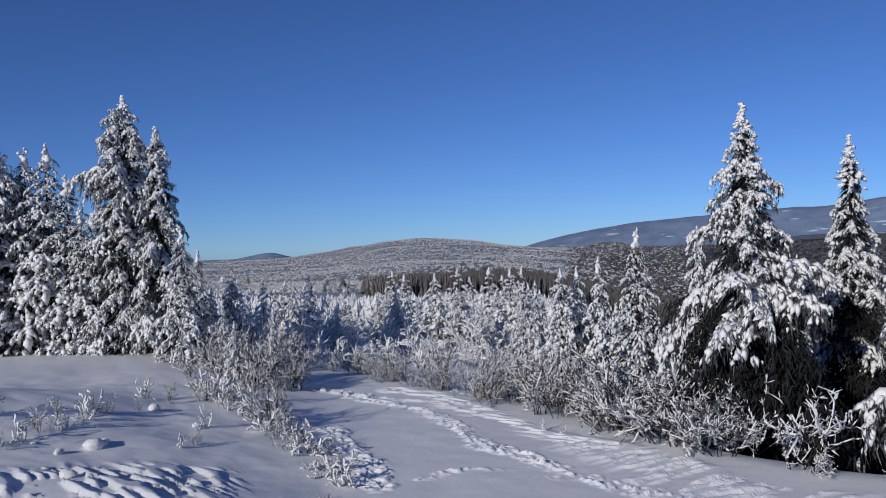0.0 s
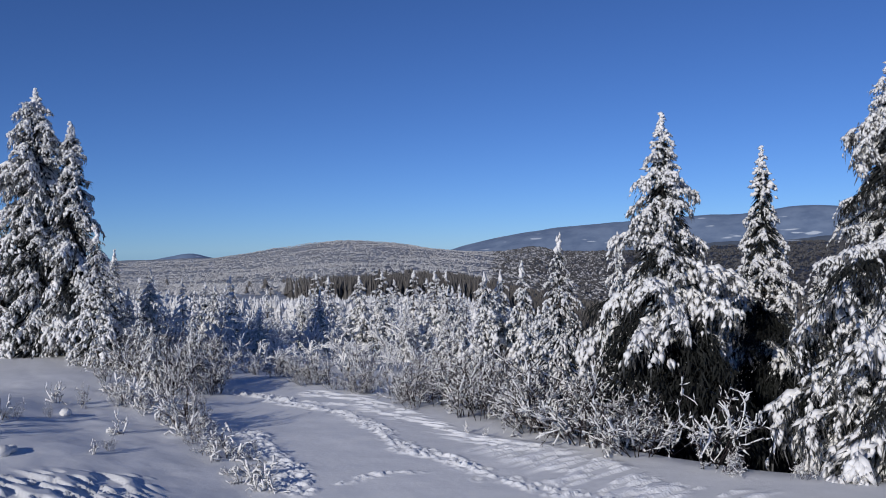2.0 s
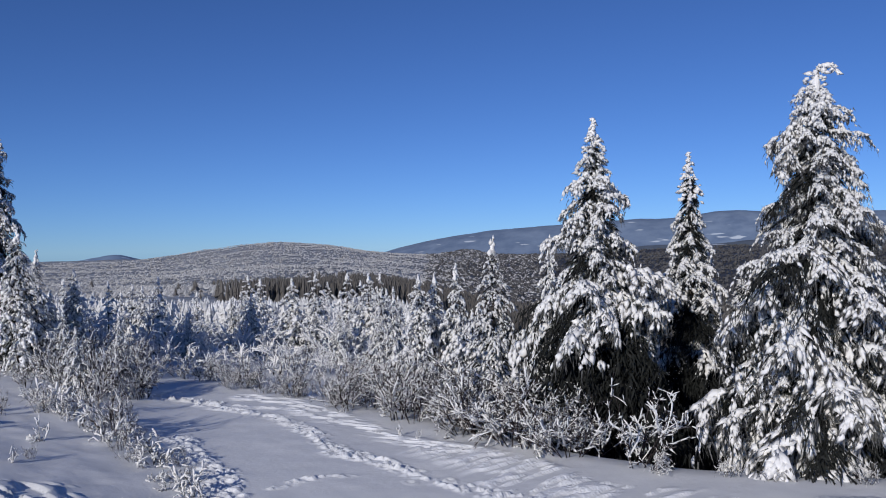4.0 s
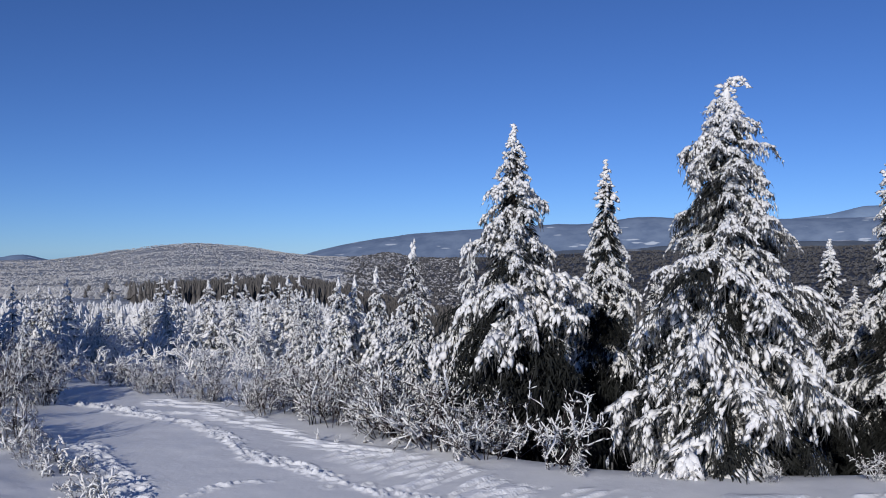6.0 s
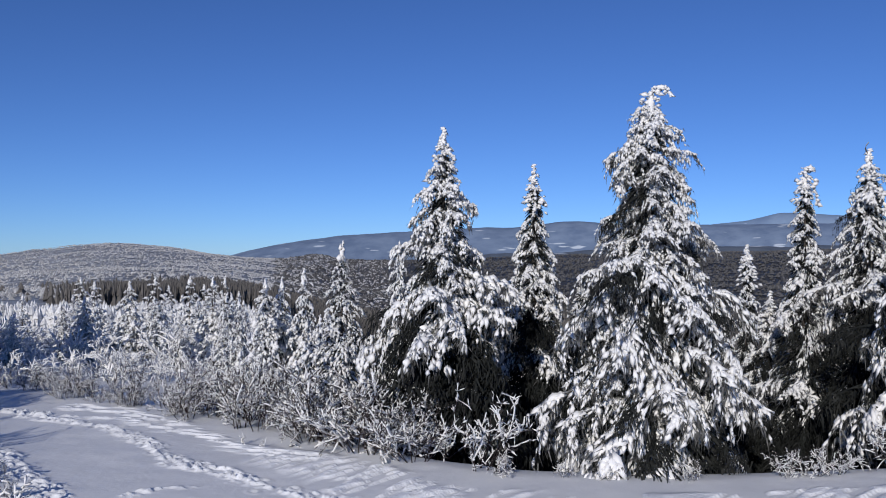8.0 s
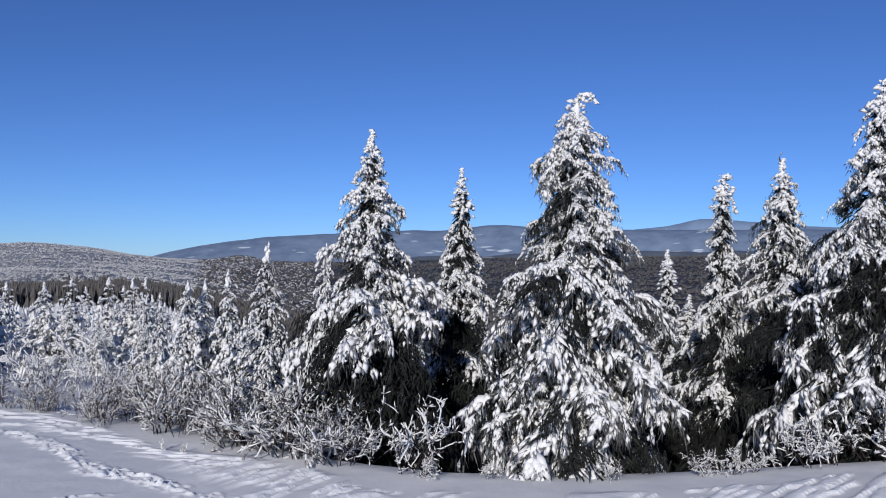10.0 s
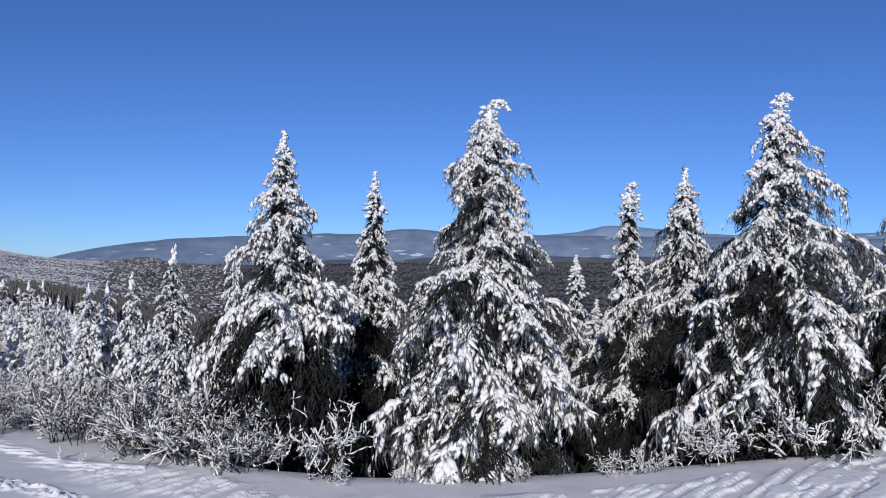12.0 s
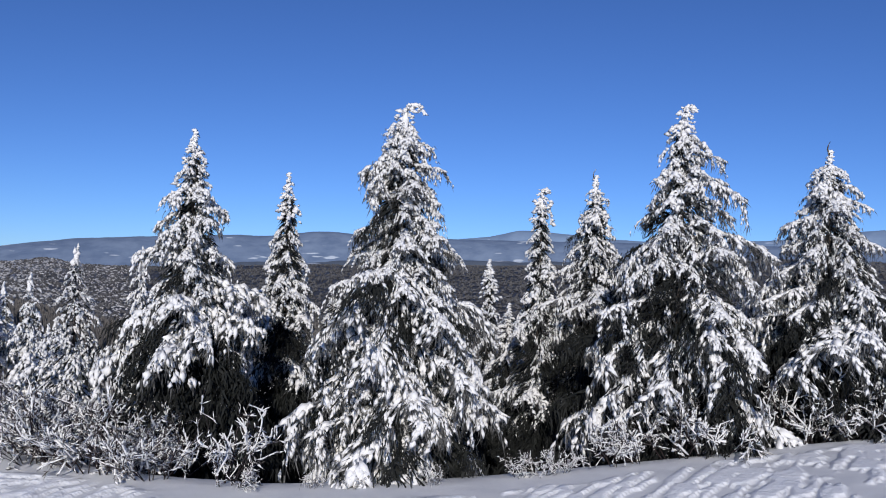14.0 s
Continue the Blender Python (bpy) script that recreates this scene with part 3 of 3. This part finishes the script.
spruce(-46.4, 42.0, 8.6, 2.9, "dark spruce with snow on its outer boughs at the bank", 0.6, 84, seed=11, droop=8, snow_from=-0.1, kit=PADDED_MESH)


# ---- smaller spruces ----
def young_spruce(seed, kit, count, full, core):
    """One metre tall: trunk, crown and snow meshes."""
    rng = np.random.default_rng(seed)
    crown, snow = crown_core(rng, 1.0, full, 0.8, core), Soup()
    for k in range(count):
        h = 0.05 + 0.90 * (k + rng.uniform(0, 1)) / count
        reach = profile(h, full, 0.85, 0.25) * rng.uniform(0.7, 1.25) + 0.03
        m = pose(0, 0, h) @ Euler((0, radians(rng.uniform(0, 34)), k * 2.39996 + rng.uniform(-0.4, 0.4))).to_matrix().to_4x4() @ Matrix.Diagonal((reach, reach, reach, 1))
        n, s = kit[rng.integers(len(kit))]
        for src, dst in ((n, crown), (s, snow)):
            v, q, t = src.arrays()
            dst.add(moved(v, m), q, t)
    n = 14
    q = np.linspace(0, 1, n)
    snow.add(*lumps(np.stack([rng.normal(0, 0.006, n), rng.normal(0, 0.006, n), 0.90 + 0.10 * q], -1), np.tile([0, 0, 1.0], (n, 1)), 0.020 * (1.1 - 0.7 * q), rng, 1.3))
    q = np.linspace(0, 1, 5)
    v, f, t = tube(np.stack([q * 0, q * 0, q * 0.95 - 0.05], -1), 0.018 * (1.05 - q), 5, rng)
    return mesh_of("trunk", v, [f, t], BARK), crown.mesh("crown", SHADED_NEEDLES, False), snow.mesh("snow_load", SNOW)


YOUNG = [young_spruce(200 + k, COARSE, 44 + 3 * (k % 3), 0.21 + 0.03 * (k % 4), 240) for k in range(6)]
TALL = [young_spruce(250 + k, FINE, 58, 0.22 + 0.03 * k, 420) for k in range(3)]
SMALL = [young_spruce(230 + k, COARSER, 26 + 2 * (k % 3), 0.20 + 0.03 * (k % 4), 100) for k in range(6)]


def small_spruce(az, r, top, kind, wide=1.0, label="young spruce thickly coated with snow", group="young spruces", turn=0.0, kit=YOUNG):
    x, y = spot(az, r)
    z = height(x, y) - 0.05
    tall = max(0.8, EYE[2] + r * math.tan(radians(top)) - z)
    tree = new("young_spruce")
    tree.matrix_basis = pose(x, y, z, 0, 0, turn) @ Matrix.Diagonal((tall * wide, tall * wide, tall, 1))
    tagged(tree, label, "spruce tree", group)
    t, c, s = kit[kind % len(kit)]
    part("trunk", t, tree)
    part("crown", c, tree)
    tagged(part("snow_load", s, tree), kind="stuff")
    return tree


for k, (az, r, top, wide) in enumerate(((-4.55, 28, 0.7, 0.75), (-7.06, 33, -1.1, 0.7), (-8.5, 34, -1.7, 0.7), (-9.6, 33, -1.8, 0.8), (-11.3, 38, -3.06, 0.8),
        (-12.3, 40, -4.2, 0.8), (-15.0, 42, -3.9, 0.8), (-16.6, 45, -2.9, 0.9), (-18.05, 46, -1.92, 0.9), (-20.7, 48, -2.8, 0.85), (-21.9, 50, -3.0, 0.8),
        (-24.65, 42, -3.8, 0.7), (-33.6, 34, 0.2, 0.75), (-31.5, 37, -1.0, 0.8), (-0.7, 28, 0.6, 0.55), (-27.5, 55, -2.2, 0.8), (-42.4, 41, 6.9, 0.9), (-43.6, 42, 6.6, 0.9), (-40.6, 39, 3.0, 0.8), (-34.6, 32.5, 1.5, 0.8), (-44.8, 42, 6.4, 1.0), (-41.3, 40, 5.0, 1.0), (-39.9, 38.5, 2.6, 1.0))):
    small_spruce(az, r, top, k, wide * 1.25, turn=k * 77.0, kit=TALL if top > 0.6 else YOUNG)

rng = np.random.default_rng(77)
for k in range(110):
    az, r = rng.uniform(-34, -5), rng.uniform(40, 110)
    if k > 80:
        az, r = rng.uniform(-5, 46), rng.uniform(30, 70)
    x, y = spot(az, r)
    top = math.degrees(math.atan2(height(x, y) + rng.uniform(2.4, 6.0) - EYE[2], r))
    small_spruce(az, r, min(top, -1.6), k, rng.uniform(0.9, 1.3), turn=rng.uniform(0, 360), kit=SMALL)


# ---- rimed shrubs ----
def shrub_mesh(seed, stems, kids, spread, thin, thick, arch=0.12, rings=4, more=0.0, crook=0.17, short=(0.4, 0.72)):
    """One metre tall: brown twigs, and the rime and snow that lie along them."""
    rng = np.random.default_rng(seed)
    twigs, rime = Soup(), Soup()
    fine = []

    def grow(p, d, length, level):
        if level == 3:
            fine.append((p + d * length * 0.5, d + rng.normal(0, 0.15, 3), length * 0.5))
            return
        n = rings
        pts = [p]
        for _ in range(n - 1):
            d = d + rng.normal(0, crook, 3) + [0, 0, -arch * level]
            d /= np.linalg.norm(d)
            pts.append(pts[-1] + d * length / (n - 1))
        pts = np.array(pts)
        if rings > 3 or level < 2 or (level < 3 and len(kids) == 3):
            twigs.add(*tube(pts, thin * 0.7**level * np.linspace(1, 0.6, n), 3, rng, 0.2))
        if rng.random() < (0.12, 0.38, 0.62, 0.55)[level] + more:
            rime.add(*tube(pts[level == 0:] + [0, 0, thick * 0.6], (thick * (1.1, 1.1, 1.0, 0.8)[level] * rng.uniform(0.5, 1.3, n))[level == 0:], 3 if level > 1 else 4, rng, 0.35))
        if level >= len(kids):
            return
        for _ in range(kids[level]):
            q = rng.uniform(0.15, 1.0) * (n - 1)
            i = min(int(q), n - 2)
            at = pts[i] + (pts[i + 1] - pts[i]) * (q - i)
            e = d + rng.normal(0, 0.6, 3)
            e[2] += 0.2
            grow(at, e / np.linalg.norm(e), length * rng.uniform(*short), level + 1)

    for _ in range(stems):
        a, w = rng.uniform(0, 2 * np.pi), rng.uniform(0, spread)
        grow(np.array([0.1 * math.cos(a), 0.1 * math.sin(a), -0.05]), np.array([w * math.cos(a), w * math.sin(a), 1.0]) / math.hypot(1, w), rng.uniform(0.4, 0.65), 0)
    if fine:
        at, way, half = (np.array(f) for f in zip(*fine))
        white = rng.random(len(at)) < 0.52 + more
        for soup, pick, girth in ((rime, white, thick * 0.85), (twigs, ~white, thin * 0.5)):
            size = girth * rng.uniform(0.7, 1.2, pick.sum())
            v, _, t = lumps(at[pick], way[pick], size, rng, 1.0, 1.0)
            centre = np.repeat(at[pick], 6, 0)
            axis = np.repeat(way[pick] / np.linalg.norm(way[pick], axis=1)[:, None], 6, 0)
            reach = np.repeat(half[pick] / size, 6)
            off = v - centre
            v = v + axis * ((off * axis).sum(1) * (reach - 1))[:, None]
            soup.add(v, None, t)
    return twigs.mesh("branchwork", TWIG), rime.mesh("rime", SNOW)


HEDGE = [shrub_mesh(300 + k, 7, (4, 4, 5), 0.9, 0.007, 0.0078, 0.02, 3, -0.1, 0.13, (0.32, 0.62)) for k in range(6)]
ARCHED = [shrub_mesh(320 + k, 6, (4, 5, 4), 1.0, 0.008, 0.0098, 0.06, 3, 0.0, 0.16, (0.32, 0.64)) for k in range(4)]
BRUSH = [shrub_mesh(330 + k, 6, (4, 3), 0.8, 0.009, 0.016, 0.12, 3, 0.45) for k in range(6)]
TUFT = [shrub_mesh(360 + k, 6, (3, 2), 0.9, 0.012, 0.032) for k in range(4)]


def shrub(az, r, tall, kit, k, wide=1.0, label="leafless shrub white with rime", group="rimed shrubs", name="shrub"):
    x, y = spot(az, r)
    ob = new(name)
    ob.matrix_basis = pose(x, y, height(x, y) - 0.02, 0, 0, k * 67.0) @ Matrix.Diagonal((tall * wide, tall * wide, tall, 1))
    twigs, rime = kit[k % len(kit)]
    tagged(part("branchwork", twigs, ob), kind="stuff")
    tagged(part("rime", rime, ob, "white rime and snow"), kind="stuff")
    return tagged(ob, label, "shrub", group)


for k in range(58):
    az = -25 + 26.5 * k / 57 + rng.uniform(-0.5, 0.5)
    r = float(edge_radius(np.array(az))) + rng.uniform(0.3, 3.2)
    shrub(az, r, rng.uniform(1.5, 2.5) * float(0.5 + 0.5 * step(-19, -8, az)), ARCHED if az > -4 and k % 2 else HEDGE, k, rng.uniform(0.9, 1.3))
for k, (az, off, tall) in enumerate(((4.6, 0.5, 1.9), (5.6, 0.3, 0.9), (10.5, 0.3, 0.55), (13.2, 0.2, 0.45), (18.5, 0.2, 0.6), (25.9, 0.5, 1.1), (24.3, 0.4, 0.7), (27.2, 0.4, 0.9), (30.8, 0.5, 1.2), (32.5, 0.6, 1.6), (34.5, 0.7, 2.2), (36.6, 0.5, 1.9), (41.6, 0.6, 1.9), (43.0, 0.5, 1.5), (45.0, 0.5, 2.2), (46.8, 0.5, 1.8))):
    shrub(az, float(edge_radius(np.array(az))) + off, tall * 1.1, ARCHED, k + 2, 0.9)
for k in range(130):
    az, r = rng.uniform(-36, -3), rng.uniform(28, 75)
    if r < float(edge_radius(np.array(max(az, -26)))) + 2:
        r += 6
    shrub(az, r, rng.uniform(1.6, 3.4) * (0.55 if r < 42 else 0.9), HEDGE if r < 33 else BRUSH, k, rng.uniform(0.8, 1.2), "rimed sapling in the thicket below the track", "thicket", "sapling")
for k in range(40):
    az, r = rng.uniform(-34.5, -27.0), rng.uniform(26.5, 37)
    if k % 5:
        shrub(az, r, rng.uniform(1.2, 2.2), HEDGE, k, rng.uniform(0.8, 1.1), "rimed sapling in the thicket below the track", "thicket", "sapling")
    else:
        small_spruce(az, r, math.degrees(math.atan2(height(*spot(az, r)) + rng.uniform(1.5, 2.8) - EYE[2], r)), k, 0.85, turn=k * 50.0)
for k in range(46):
    q = k / 45
    az, r = -24.4 - 9.5 * q + rng.uniform(-1.6, 1.0), 15.8 + 10.5 * q**0.8 + rng.uniform(-0.6, 0.6)
    shrub(az, r, rng.uniform(0.3, 0.85), TUFT if k % 4 else HEDGE, k, 1.1, "snow-crusted sprigs on the bank's border", "bank sprigs", "sprig")
for k, (az, r, tall) in enumerate(((-29.2, 21.5, 2.3), (-28.4, 22.5, 1.4), (-30.5, 24, 1.3), (-33.5, 24, 1.1), (-35.5, 23.6, 0.8), (-37.5, 22, 0.5), (-34, 19, 0.55))):
    shrub(az, r, tall, HEDGE, k, 0.6, "frosted sapling on the snowy bank", "bank saplings", "sapling")


for k, (az, r, tall) in enumerate(((-45.5, 18.5, 0.8), (-44.2, 19.0, 0.7), (-43.0, 19.6, 0.9), (-41.8, 20.0, 0.6), (-46.5, 20.5, 1.2), (-40.6, 20.6, 0.5), (-39.4, 21.4, 0.6))):
    shrub(az, r, tall, TUFT if k % 2 else HEDGE, k, 1.0, "snow-choked sprigs on a drifted mound", "mound sprigs", "sprig")


def snow_clod(az, r, size, k):
    """A lump of snow that has rolled down the bank."""
    rng = np.random.default_rng(700 + k)
    s = Soup()
    q = np.linspace(-1, 1, 6)
    s.add(*tube(np.stack([q, 0.2 * q * q, 0.35 + 0 * q], -1), (1.05 - q * q) ** 0.5 * rng.uniform(0.6, 0.9, 6), 9, rng, 0.18, 0.75))
    x, y = spot(az, r)
    ob = new("snow_clod", s.mesh("snow_clod", SNOW))
    ob.matrix_basis = pose(x, y, height(x, y), 0, 0, 40 * k) @ Matrix.Diagonal((size, size, size, 1))
    tagged(ob, "rounded clod of snow on the smooth bank", "snow clod", "snow clods")


for k, (az, r, size) in enumerate(((-41.8, 16.3, 0.16), (-40.2, 18.4, 0.2), (-39.6, 18.6, 0.13), (-43.0, 16.8, 0.1), (-36.6, 22.5, 0.16), (-38.6, 16.4, 0.1), (-34.0, 20.8, 0.11), (-42.2, 18.0, 0.12))):
    snow_clod(az, r, size, k)
for k, (az, r, tall) in enumerate(((-11.0, 20.6, 0.42), (-9.7, 20.2, 0.35), (-40.3, 21.2, 1.0), (-37.0, 24.0, 0.9), (-33.4, 20.6, 0.75), (-35.0, 18.6, 0.5))):
    shrub(az, r, tall, TUFT, k + 1, 0.55, "thin bare sprig standing out of the snow", "lone sprigs", "sprig")


# ---- far woods ----
def far_woods(name, label, material, count, place, tall, seed, tiers=1, slim=1.0):
    rng = np.random.default_rng(seed)
    az, r = place(rng, count)
    x, y = r * np.sin(np.radians(az)), r * np.cos(np.radians(az))
    z = terrain(x, y)
    h = rng.uniform(0.6, 1.2, count) * tall
    w = h * (rng.uniform(0.6, 1.3, count) if tiers == 1 else rng.uniform(0.25, 0.5, count)) * slim
    sides = 4 if tiers == 1 else 6
    a = np.arange(sides) * 2 * np.pi / sides
    ring = np.stack([np.cos(a), np.sin(a)], -1)
    k = np.arange(sides)
    k2 = (k + 1) % sides
    vs, ts = [], []
    for i in range(tiers):
        lo, hi, span = i / (tiers + 0.6), (i + 1.6) / (tiers + 0.6), 1 - i / (tiers + 0.3)
        j = rng.uniform(0.55, 1.35, (count, sides, 1))
        low = np.concatenate([np.stack([x, y], -1)[:, None] + ring * (w * span)[:, None, None] * j, z[:, None, None] + h[:, None, None] * (lo + rng.uniform(0.02, 0.4 / tiers, (count, sides, 1)))], -1)
        tip = np.stack([x, y, z + h * min(hi, 1)], -1)[:, None]
        vs.append(np.concatenate([low, tip], 1).reshape(-1, 3))
        base = np.arange(count)[:, None, None] * (sides + 1) + i * count * (sides + 1)
        ts.append((base + np.stack([k, k2, np.full(sides, sides)], -1)[None]).reshape(-1, 3))
    v, t = np.concatenate(vs), np.concatenate(ts)
    tagged(new(name, mesh_of(name, v, [t], material, False)), label, "forest", kind="stuff")


far_woods("rimed_forest", "rime-grey forest covering the broad hill", FAR_WOOD, 32000, lambda g, n: (g.uniform(-50, -1, n), 360 + 1390 * g.uniform(0, 1, n) ** 0.75), 1.7, 501)
far_woods("brown_forest", "dull brown-grey forest on the plateau", BROWN_WOOD, 24000, lambda g, n: (-9 + 58 * g.uniform(0, 1, n) ** 0.85, 650 + 1100 * g.uniform(0, 1, n) ** 0.8), 2.8, 504)
far_woods("dark_forest", "dark spruce forest on the valley floor", DARK_WOOD, 11000, lambda g, n: (-16 + 66 * g.uniform(0, 1, n) + g.normal(0, 4.0, n), 330 + 380 * g.uniform(0, 1, n)), 5.0, 502, 2)
far_woods("bare_forest", "dark belt of bare unfrosted forest across the valley", DARK_WOOD, 8000, lambda g, n: (g.uniform(-20.5, -3, n) + g.normal(0, 1.0, n), 268 + 130 * g.uniform(0, 1, n)), 6.6, 505, 2, 0.4)
far_woods("slope_forest", "frosted young forest on the falling slope", SLOPE_WOOD, 7000, lambda g, n: (g.uniform(-50, 50, n), 85 + 170 * g.uniform(0, 1, n) ** 1.2), 2.9, 503, 3)
